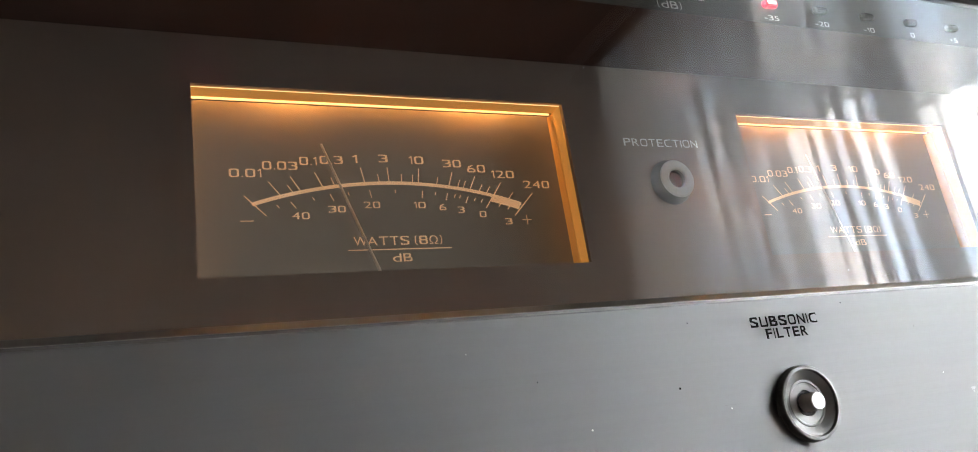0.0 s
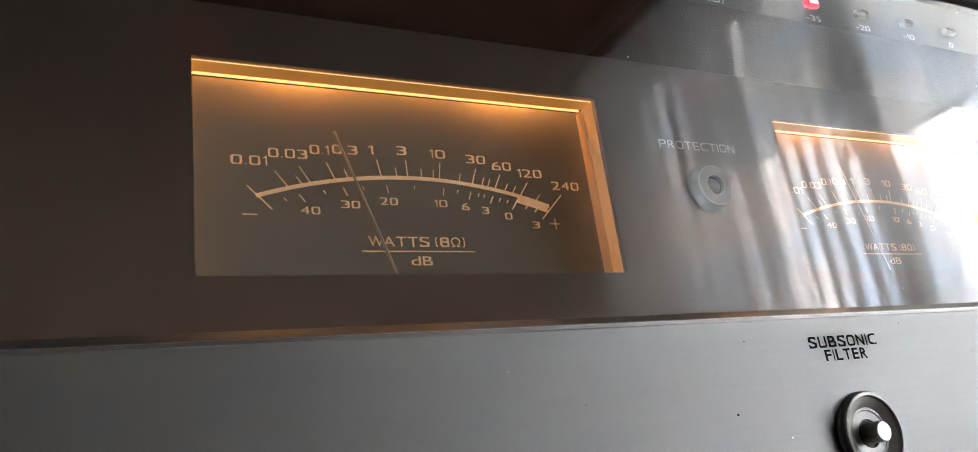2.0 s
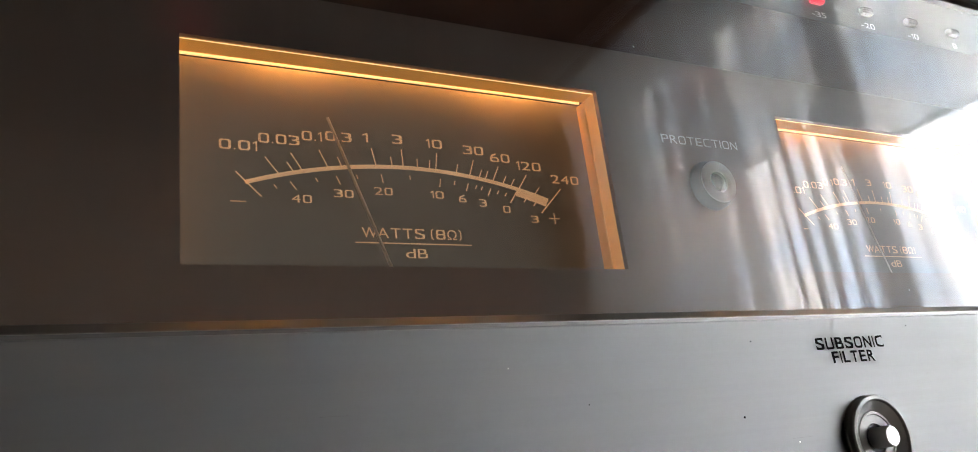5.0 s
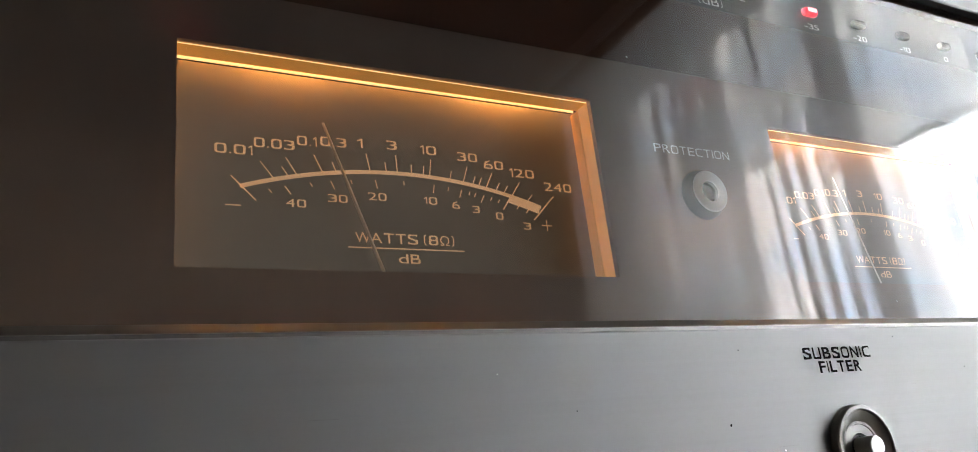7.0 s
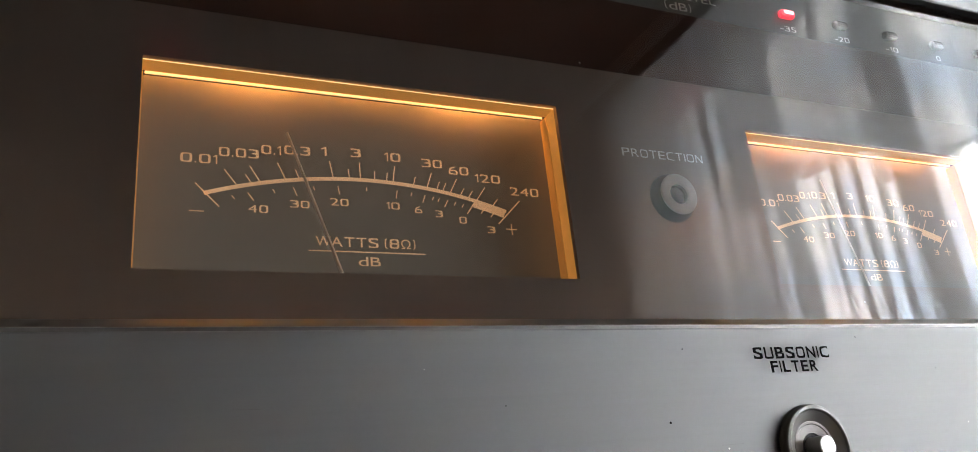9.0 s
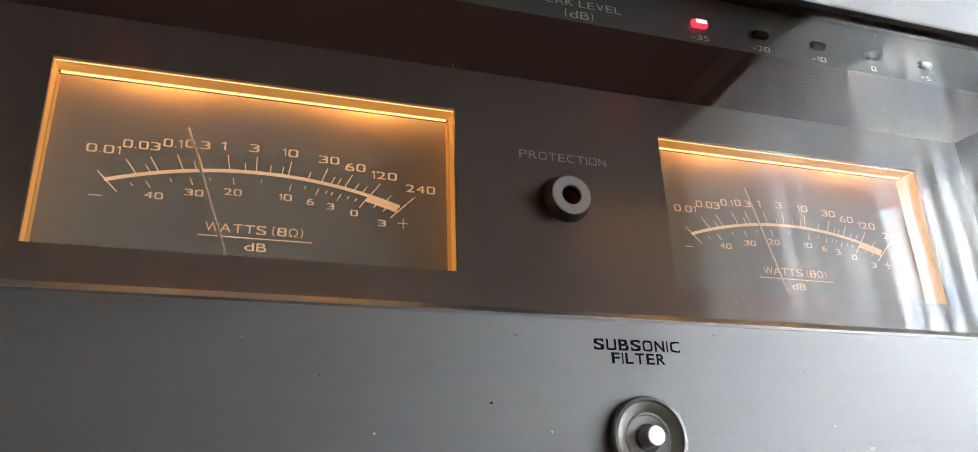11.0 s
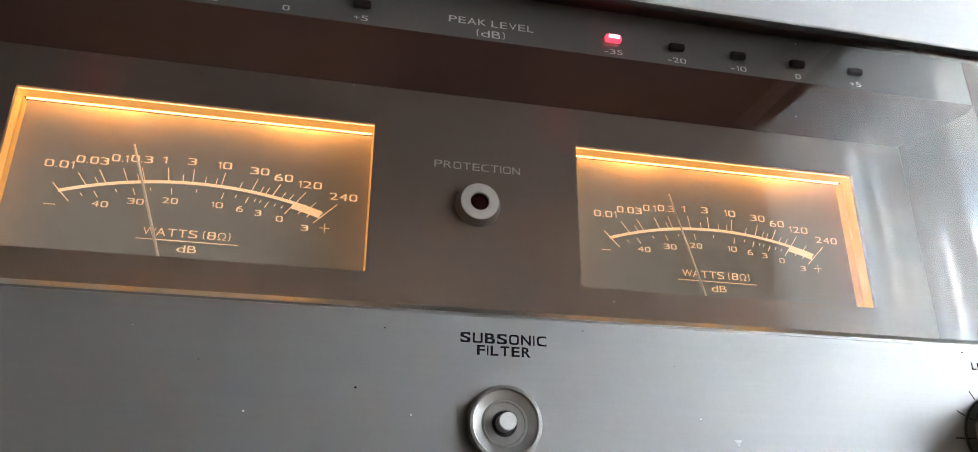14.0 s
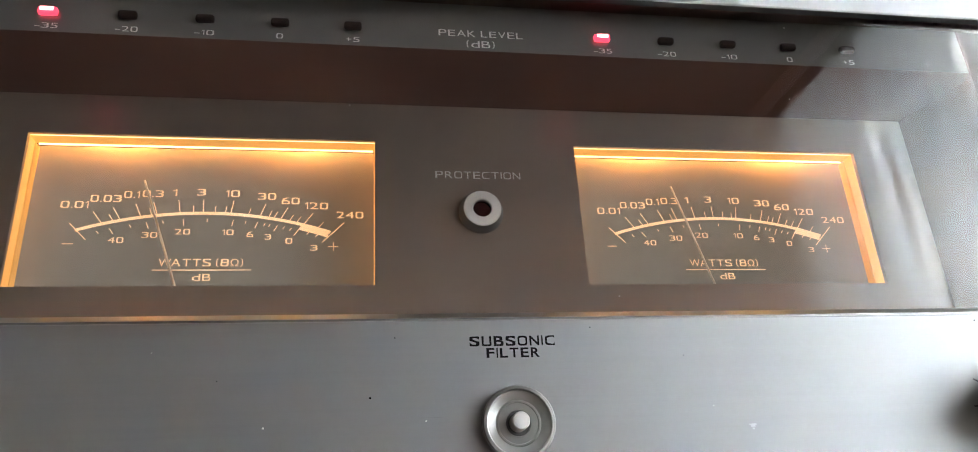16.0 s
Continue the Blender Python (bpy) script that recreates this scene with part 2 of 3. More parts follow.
def box(bm, x0, x1, y0, y1, z0, z1, bevel=0.0, segments=2):
    """A box between corners, with rounded edges."""
    made = bmesh.ops.create_cube(bm, size=1)["verts"]
    for v in made:
        v.co = Vector(((x0 if v.co.x < 0 else x1), (y0 if v.co.y < 0 else y1), (z0 if v.co.z < 0 else z1))) * CM
    if bevel:
        edges = list({e for v in made for e in v.link_edges})
        bmesh.ops.bevel(bm, geom=edges, offset=bevel * CM, segments=segments, affect="EDGES", profile=0.5)
    return bm


def extrude_x(outline, x0, x1):
    """A solid from an outline in (y, z), drawn out along x."""
    bm = bmesh.new()
    rings = [[bm.verts.new((x * CM, y * CM, z * CM)) for y, z in outline] for x in (x0, x1)]
    n = len(outline)
    for i in range(n):
        bm.faces.new((rings[0][i], rings[0][(i + 1) % n], rings[1][(i + 1) % n], rings[1][i]))
    bm.faces.new(rings[0])
    bm.faces.new(rings[1][::-1])
    return bm


def extrude_z(outline, z0, z1):
    """A solid from an outline in (x, y), drawn up along z."""
    bm = bmesh.new()
    rings = [[bm.verts.new((x * CM, y * CM, z * CM)) for x, y in outline] for z in (z0, z1)]
    n = len(outline)
    for i in range(n):
        bm.faces.new((rings[0][i], rings[0][(i + 1) % n], rings[1][(i + 1) % n], rings[1][i]))
    bm.faces.new(rings[0])
    bm.faces.new(rings[1][::-1])
    return bm


def arc_points(cy, cz, r, a0, a1, n=8):
    return [(cy + r * math.cos(radians(a0 + (a1 - a0) * i / n)), cz + r * math.sin(radians(a0 + (a1 - a0) * i / n))) for i in range(n + 1)]


def lathe(profile, x, z, n=64):
    """A turned piece about an axis along y: profile of (radius, y)."""
    bm = bmesh.new()
    rings = []
    for r, y in profile:
        if r < 1e-4:
            rings.append([bm.verts.new((x * CM, y * CM, z * CM))])
        else:
            rings.append([bm.verts.new(((x + r * math.cos(2 * math.pi * i / n)) * CM, y * CM, (z + r * math.sin(2 * math.pi * i / n)) * CM)) for i in range(n)])
    for a, b in zip(rings, rings[1:]):
        for i in range(n):
            j = (i + 1) % n
            if len(a) == 1:
                bm.faces.new((a[0], b[i], b[j]))
            elif len(b) == 1:
                bm.faces.new((a[i], a[j], b[0]))
            else:
                bm.faces.new((a[i], a[j], b[j], b[i]))
    return bm


def holed_plate(x_cuts, z_cuts, holes, y0, y1):
    """A plate with rectangular openings; holes name cells of the grid of cuts."""
    bm = bmesh.new()
    nx, nz = len(x_cuts), len(z_cuts)
    grid = {(i, k, s): bm.verts.new((x_cuts[i] * CM, (y0, y1)[s] * CM, z_cuts[k] * CM)) for i in range(nx) for k in range(nz) for s in (0, 1)}
    solid = {(i, k) for i in range(nx - 1) for k in range(nz - 1)} - set(holes)
    for i, k in solid:
        for s in (0, 1):
            bm.faces.new([grid[p] for p in ((i, k, s), (i + 1, k, s), (i + 1, k + 1, s), (i, k + 1, s))])
        for (di, dk), (a, b) in {(-1, 0): ((i, k), (i, k + 1)), (1, 0): ((i + 1, k), (i + 1, k + 1)), (0, -1): ((i, k), (i + 1, k)), (0, 1): ((i, k + 1), (i + 1, k + 1))}.items():
            if (i + di, k + dk) not in solid:
                bm.faces.new((grid[(*a, 0)], grid[(*b, 0)], grid[(*b, 1)], grid[(*a, 1)]))
    return bm


def squared(ch, u, w):
    """Turn the round bowls of a letter, in a cell from -1 to 1, into rounded squares."""
    def bend(a, b, n=4.5):
        far = (abs(a) ** n + abs(b) ** n) ** (1 / n)
        k = math.hypot(a, b) / far if far > 1e-6 else 1
        return max(-1.0, min(1.0, a * k)), max(-1.0, min(1.0, b * k))

    if ch in "0OC69Q" or (ch == "D" and u > 0) or (ch == "U" and w < 0):
        return bend(u, w)
    if ch in "38S" or (ch == "B" and u > 0) or (ch in "PR" and u > 0 and w > 0) or (ch == "2" and w > 0.5):
        mid = 0.5 if w > 0 else -0.5
        a, b = bend(u, (w - mid) * 2)
        return a, mid + b / 2
    if ch in "()":
        side = 1 if ch == "(" else -1
        a, b = bend((u - side) / 2, w)
        return a * 2 + side, b
    return u, w


CELL = {"1": 0.36, ".": 0.16, "I": 0.16, "(": 0.30, ")": 0.30, " ": 0.22, "W": 1.5, "-": 0.7, "+": 0.75, "T": 1.0, "L": 0.88, "E": 0.92, "F": 0.9, "A": 1.12, "K": 1.05}


@functools.lru_cache(maxsize=None)
def glyph(ch, bold):
    """One character of the built-in font: points in a cell from -1 to 1, faces, and its height against a capital."""
    curve = bpy.data.curves.new("text", "FONT")
    curve.body = ch
    curve.offset = bold
    curve.resolution_u = 5
    probe = bpy.data.objects.new("text", curve)
    scene.collection.objects.link(probe)
    me = bpy.data.meshes.new_from_object(probe.evaluated_get(bpy.context.evaluated_depsgraph_get()))
    bpy.data.objects.remove(probe)
    co = np.array([v.co[:2] for v in me.vertices])
    faces = [tuple(p.vertices) for p in me.polygons]
    bpy.data.meshes.remove(me)
    lo, hi = co.min(0), co.max(0)
    pts = [squared(ch, *q) for q in ((co - lo) / (hi - lo) * 2 - 1).tolist()]
    return pts, faces, lo[1], hi[1]


def lettering(body, x, z, width, height, y, mat, parent, name="lettering", depth=0.012, bold=0.0):
    """Wide square-cut print that fills the given width and height about (x, z), facing -y."""
    cells = [CELL.get(ch, 1.0) for ch in body]
    gap = 0.22
    unit = width / (sum(cells) + gap * (len(body) - 1))
    cap_lo, cap_hi = glyph("H", bold)[2:]
    verts, faces, left = [], [], x - width / 2
    for ch, cell in zip(body, cells):
        if ch != " ":
            pts, polys, lo, hi = glyph(ch, bold)
            low, high = max(0.0, (lo - cap_lo) / (cap_hi - cap_lo)), min(1.0, (hi - cap_lo) / (cap_hi - cap_lo))
            if ch in "()":
                low, high = -0.04, 1.04
            n = len(verts)
            if ch == "1":
                # a slim upright at the end of its cell, with a short flag
                stem = 0.13 if not bold else 0.18
                pts = [(1 - 2 * stem / cell, -1), (1, -1), (1, 1), (1 - 2 * stem / cell, 1), (1 - 2 * stem / cell, 0.62), (-1, 0.42), (-1, 0.62)]
                polys = [(0, 1, 2, 3, 4), (4, 3, 6, 5)]
            for u, w in pts:
                verts.append(((left + (u + 1) / 2 * cell * unit) * CM, (y - depth) * CM, (z - height / 2 + height * (low + (high - low) * (w + 1) / 2)) * CM))
            faces += [tuple(n + i for i in p) for p in polys]
        left += (cell + gap * (0.1 if ch == "W" else 1)) * unit
    me = bpy.data.meshes.new(name)
    me.from_pydata(verts, [], faces)
    me.materials.append(mat)
    return part(name, me, None, parent)


def stroke(x0, z0, x1, z1, w, y, mat, parent, name):
    """A thin printed bar between two points."""
    d = Vector((x1 - x0, 0, z1 - z0))
    side = Vector((-d.z, 0, d.x)).normalized() * w / 2
    bm = bmesh.new()
    base = [Vector((x0, y, z0)) + side, Vector((x1, y, z1)) + side, Vector((x1, y, z1)) - side, Vector((x0, y, z0)) - side]
    front = [bm.verts.new((p + Vector((0, -0.004, 0))) * CM) for p in base]
    back = [bm.verts.new(p * CM) for p in base]
    bm.faces.new(front)
    for i in range(4):
        j = (i + 1) % 4
        bm.faces.new((front[i], front[j], back[j], back[i]))
    return part(name, bm, mat, parent)


# ---- the room ----
def room_box(name, x0, x1, y0, y1, z0, z1, mat, label, category):
    return tagged(part(name, box(bmesh.new(), x0, x1, y0, y1, z0, z1), mat, None), label, category, "", "structure")


room_box("floor", -180, 160, -330, 60, -95, -85, FLOOR, "unseen wooden floor, paled to bounce light up", "floor")
room_box("ceiling", -180, 160, -330, 60, 150, 160, CEIL, "unseen ceiling, darkened to dull its reflection", "ceiling")
room_box("wall_north", -180, 160, 50, 60, -85, 150, WALL, "beige painted wall behind the amplifier", "wall")
room_box("wall_south", -180, 160, -330, -320, -85, 150, SOUTH_BOUNCE, "unseen wall facing the amplifier, toned for its bounce light", "wall")
room_box("wall_west", -180, -170, -320, 50, -85, 150, WEST_BOUNCE, "unseen side wall facing the window, toned for its bounce light", "wall")

WIN_Y0, WIN_Y1, WIN_Z0, WIN_Z1 = -205, -30, -30, 128
MULLIONS = (-153, -110)
east = bmesh.new()
box(east, 150, 172, -320, WIN_Y0, -85, 150)
box(east, 150, 172, WIN_Y1, 50, -85, 150)
box(east, 150, 172, WIN_Y0, WIN_Y1, -85, WIN_Z0)
box(east, 150, 172, WIN_Y0, WIN_Y1, WIN_Z1, 150)
tagged(part("wall_east", east, WALL, None), "beige painted wall with a wide window", "wall", "", "structure")

win = tagged(new("window_1"), "white painted window with three panes behind a curtain", "window", "", "structure")
for y0, y1, z0, z1 in ((WIN_Y0, WIN_Y0 + 4, WIN_Z0, WIN_Z1), (WIN_Y1 - 4, WIN_Y1, WIN_Z0, WIN_Z1), (WIN_Y0 + 4, WIN_Y1 - 4, WIN_Z0, WIN_Z0 + 5), (WIN_Y0 + 4, WIN_Y1 - 4, WIN_Z1 - 4, WIN_Z1)):
    part("window_frame", box(bmesh.new(), 162, 168, y0, y1, z0, z1, 0.4), FRAME, win)
for y in MULLIONS:
    part("mullion", box(bmesh.new(), 162.5, 167.5, y - 2.2, y + 2.2, WIN_Z0 + 5, WIN_Z1 - 4, 0.4), FRAME, win)

BAYS = ((WIN_Y0 + 4, MULLIONS[0] - 2.2), (MULLIONS[0] + 2.2, MULLIONS[1] - 2.2), (MULLIONS[1] + 2.2, WIN_Y1 - 4))
for y0, y1 in BAYS:
    sheet = part("pane", box(bmesh.new(), 164.8, 165.2, y0, y1, WIN_Z0 + 5, WIN_Z1 - 4), CLEAR, win, "clear window pane")
    sheet.visible_shadow = False


def added_blind(x, y0, y1, bottom, cloth, label):
    """A cloth blind on a roller, faintly rippled and drawn down to a weighted hem, added to dim the window."""
    b = tagged(new("added_blind"), label, "blind", "blinds in the window")
    part("roller", box(bmesh.new(), x - 1.5, x + 1.5, y0, y1, WIN_Z1 - 4, WIN_Z1 - 0.5, 1.2, 4), FRAME, b)
    bm = bmesh.new()
    n = 24
    rows = [[bm.verts.new(((x + 0.15 * math.sin(k * 0.9 + h)) * CM, (y0 + (y1 - y0) * k / n) * CM, h_z * CM)) for k in range(n + 1)] for h, h_z in enumerate((bottom + 1, (bottom + WIN_Z1) / 2, WIN_Z1 - 3))]
    for a, c in zip(rows, rows[1:]):
        for k in range(n):
            bm.faces.new((a[k], a[k + 1], c[k + 1], c[k]))
    part("cloth", bm, cloth, b, "pale translucent blind cloth", True)
    part("hem", box(bmesh.new(), x - 0.25, x + 0.25, y0, y1, bottom, bottom + 1.4, 0.1), cloth, b, "stitched hem of the blind")


# unseen blinds, added to set how bright each window bay is
added_blind(154, WIN_Y0 + 0.5, -149, WIN_Z0 + 1, BLIND_THICK, "added heavy blind drawn fully down to dim its bay")
added_blind(158, -164, -107, 72, BLIND_THIN, "added translucent blind drawn half down to dim its bay")
added_blind(154, -112, WIN_Y1 - 0.5, 59, BLIND_THIN, "added translucent blind drawn half down to dim its bay")

out = part("backdrop", box(bmesh.new(), 420, 421, -700, 450, -150, 420), DAYLIGHT, None)
tagged(out, "hazy bright sky with blue gaps outside", "backdrop", "", "structure")


def curtain(name, y0, y1, z0, z1, x, seed, label):
    """A gathered sheer: uneven pleats that tighten under the heading tape."""
    rng = random.Random(seed)
    bm = bmesh.new()
    cols, y, phase = [], y0, 0.0
    period = 8.0
    while y < y1:
        cols.append((y, phase))
        y += 0.8
        phase += 0.8 / period * 2 * math.pi
        period += rng.uniform(-0.9, 0.9)
        period = min(13.0, max(5.0, period))
    rows = 14
    lean = rng.uniform(0, 6)
    grid = []
    for k in range(rows + 1):
        s = k / rows
        z = z0 + (z1 - z0) * s
        line = []
        for yy, ph in cols:
            amp = 2.2 * (0.5 + 0.65 * (1 - s) ** 0.4) * (0.75 + 0.45 * math.sin(0.13 * yy + lean))
            dx = amp * math.sin(ph) + 0.8 * math.sin(2 * ph + 1.3 * s + lean)
            dy = 1.0 * math.sin(ph + 1.0) + 1.0 * math.sin(0.05 * yy + 2.5 * s)
            line.append(bm.verts.new(((x + dx) * CM, (yy + dy) * CM, z * CM)))
        grid.append(line)
    for a, b in zip(grid, grid[1:]):
        for i in range(len(a) - 1):
            bm.faces.new((a[i], a[i + 1], b[i + 1], b[i]))
    ob = part(name, bm, SHEER, None, smooth=True)
    return tagged(ob, label, "curtain")


curtain("sheer_curtain", -200, -8, -82, 125, 138, 4, "pale sheer curtain in loose pleats before the window")
rail = tagged(new("curtain_rail"), "dark slim curtain rail above the window", "curtain rail")
part("rail", box(bmesh.new(), 136, 140, -212, 0, 125, 129, 0.3), BLACK, rail)
for yy in (-209, -100, -2):
    part("bracket", box(bmesh.new(), 140, 150, yy - 1, yy + 1, 126, 128, 0.2), BLACK, rail)

tagged(part("trim", box(bmesh.new(), 146.5, 149.99, -320, 50, 138, 142, 0.4), FRAME, None), "pale painted moulding high on the wall", "moulding", "", "structure")

board = tagged(new("sideboard"), "dark wooden sideboard carrying the amplifier", "sideboard")
part("top", box(bmesh.new(), -60, 60, -8, 44, -13.5, -10.5, 0.4), WOOD, board)
part("body", box(bmesh.new(), -58, 58, -5, 44, -85, -13.5, 0.3), WOOD, board)

# ---- the amplifier ----
amp = tagged(new("amplifier"), "silver stereo power amplifier with two lit amber meters", "amplifier")
FACE = -2.84
part("chassis", box(bmesh.new(), -21.2, 21.2, 2.2, 36, -9.2, 9.9, 0.2), BLACK, amp, "black sheet metal case")
for fx in (-17, 17):
    for fy in (4, 32):
        part("foot", lathe([(0, -0.65), (1.8, -0.65), (2.0, -0.5), (2.0, 0.65), (0, 0.65)], 0, 0, 32), BLACK, amp).matrix_basis = Matrix.Translation((fx * CM, fy * CM, -9.85 * CM)) @ Matrix.Rotation(radians(90), 4, "X")

R = 0.05
low = [(2.2, -9.0), (FACE + 0.25, -9.0)] + arc_points(FACE + 0.25, -8.75, 0.25, 270, 180, 6)[1:]
low += arc_points(FACE + R, -2.585 - R, R, 180, 90, 6) + [(-2.75, -2.585), (-2.75, -2.75), (2.2, -2.75)]
front = part("front_panel", extrude_x(low, -22, 22), ALU, amp, "brushed silver aluminium lower front panel")
top = [(2.2, 10.2), (2.2, 8.6), (-2.55, 8.6), (-2.55, 7.80)] + arc_points(FACE + 0.08, 7.80 + 0.08, 0.08, 270, 180, 5) + arc_points(FACE + 0.2, 10.0, 0.2, 180, 90, 5)
rail_part = part("top_rail", extrude_x(top, -22, 22), [ALU, SHADE_BLACK], amp, "brushed silver aluminium upper front rail")
# downward and back faces blackened to suppress the indicator reflection
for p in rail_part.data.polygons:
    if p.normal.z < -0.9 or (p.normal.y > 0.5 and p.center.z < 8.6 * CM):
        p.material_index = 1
for s in (-1, 1):
    part("side_post", box(bmesh.new(), min(s * 19.6, s * 22), max(s * 19.6, s * 22), FACE, 2.2, -2.329, 7.79, 0.06), ALU, amp)

trim = [(-2.735, -2.75), (-2.735, -2.505), (-2.72, -2.478), (-2.585, -2.342), (-2.555, -2.33), (-2.15, -2.33), (-2.15, -2.75)]
# dark strip painting the shaded groove between panel and trim
part("groove_shade", box(bmesh.new(), -19.6, 19.6, -2.745, -2.737, -2.75, -2.512), STEEL_DARK, amp)
part("window_trim", extrude_x(trim, -19.6, 19.6), TRIM, amp, "satin grey metal trim under the window")

# the pane before the meters
pane = bmesh.new()
box(pane, -19.59, 19.59, -2.53, -2.22, -2.325, 8.55)
for f in pane.faces:
    f.material_index = 0 if f.calc_center_median().y < -2.5 * CM else 1
glass = part("front_window", pane, [GLASS, CLEAR], amp, "clear glossy window over the meters")
glass.visible_shadow = False

# dark plate with two openings
PITCH, MW = 8.2, 5.0
ZT, ZB = 4.076, -0.685
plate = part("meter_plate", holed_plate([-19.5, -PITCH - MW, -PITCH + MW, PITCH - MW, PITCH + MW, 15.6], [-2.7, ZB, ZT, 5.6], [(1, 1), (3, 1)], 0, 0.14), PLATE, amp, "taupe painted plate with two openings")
strip = part("peak_level_strip", extrude_x([(-1.75, 6.36), (-1.75, 8.1), (0.3, 8.1), (0.3, 5.4), (-0.02, 5.4)], -19.5, 17.1), [STRIP, GLOSS_BROWN], amp, "grey peak level strip, brown underside with red glow painted in")
# downward faces take the red-tinted dark brown
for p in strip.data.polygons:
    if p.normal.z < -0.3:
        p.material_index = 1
end_wall = [(17.3, -1.6), (15.33, -0.01), (15.33, 0.6), (19.55, 0.6), (19.55, -1.6)]
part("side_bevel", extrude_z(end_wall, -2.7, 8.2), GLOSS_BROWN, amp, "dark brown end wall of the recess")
part("recess_floor", box(bmesh.new(), -19.5, 19.5, -2.15, 1.8, -3.0, -2.74), BLACK, amp)
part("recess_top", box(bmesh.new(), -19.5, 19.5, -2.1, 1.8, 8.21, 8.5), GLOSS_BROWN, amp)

# ---- meters ----
ARC_Z, ARC_R, PIVOT_Z = -9.59, 11.545, -2.4
DIAL_Y = 0.937
LONG = (-14.8, -12.24, -9.37, -7.08, -3.85, -0.58, 3.42, 7.75, 10.81, 14.37)
SHORT = (-13.2, -7.83, -1.92, 1.14, 2.63, 6.01, 9.01, 9.81, 12.15, 13.25, 16.59)
LOW_LONG = (-13.84, -8.65, -3.38, 3.95, 7.55, 10.57)
LOW_SHORT = (-15.63, -11.0, -6.31, 0.11, 5.82, 8.67, 9.44, 11.65, 12.72)
UPPER = (("0.01", -3.76, 2.19, 0.77), ("0.03", -2.91, 2.40, 0.87), ("0.1", -2.20, 2.54, 0.44), ("0.3", -1.60, 2.58, 0.60), ("1", -0.98, 2.62, 0.13), ("3", -0.21, 2.65, 0.25), ("10", 0.71, 2.62, 0.41), ("30", 1.73, 2.54, 0.54), ("60", 2.44, 2.40, 0.54), ("120", 3.23, 2.24, 0.70), ("240", 4.25, 1.94, 0.82))
LOWER = (("40", -2.49, 1.06, 0.43), ("30", -1.57, 1.23, 0.44), ("20", -0.65, 1.34, 0.43), ("10", 0.65, 1.33, 0.33), ("6", 1.29, 1.27, 0.19), ("3", 1.82, 1.19, 0.19), ("0", 2.44, 1.06, 0.20), ("3", 3.19, 0.84, 0.21))


def on_arc(deg, r):
    return r * math.sin(radians(deg)), ARC_Z + r * math.cos(radians(deg))


def ray_to_ring(deg, r_from, r_to):
    """From a point of the scale along the line through the needle's pivot to another ring."""
    x, z = on_arc(deg, r_from)
    d = Vector((x, z - PIVOT_Z)).normalized()
    lo, hi = -2.0, 2.0
    for _ in range(40):
        mid = (lo + hi) / 2
        if math.hypot(x + mid * d.x, z + mid * d.y - ARC_Z) < r_to:
            lo = mid
        else:
            hi = mid
    return x, z, x + lo * d.x, z + lo * d.y


def scale_band(cx, a0, a1, r0, r1, n, parent, name):
    bm = bmesh.new()
    ends = []
    for i in range(n + 1):
        a = a0 + (a1 - a0) * i / n
        col = []
        for r, y in ((r0, DIAL_Y - 0.004), (r1, DIAL_Y - 0.004), (r1, DIAL_Y), (r0, DIAL_Y)):
            x, z = on_arc(a, r)
            col.append(bm.verts.new(((cx + x) * CM, y * CM, z * CM)))
        ends.append(col)
    for a, b in zip(ends, ends[1:]):
        for i in range(4):
            j = (i + 1) % 4
            bm.faces.new((a[i], a[j], b[j], b[i]))
    return part(name, bm, DIAL_PRINT, parent)


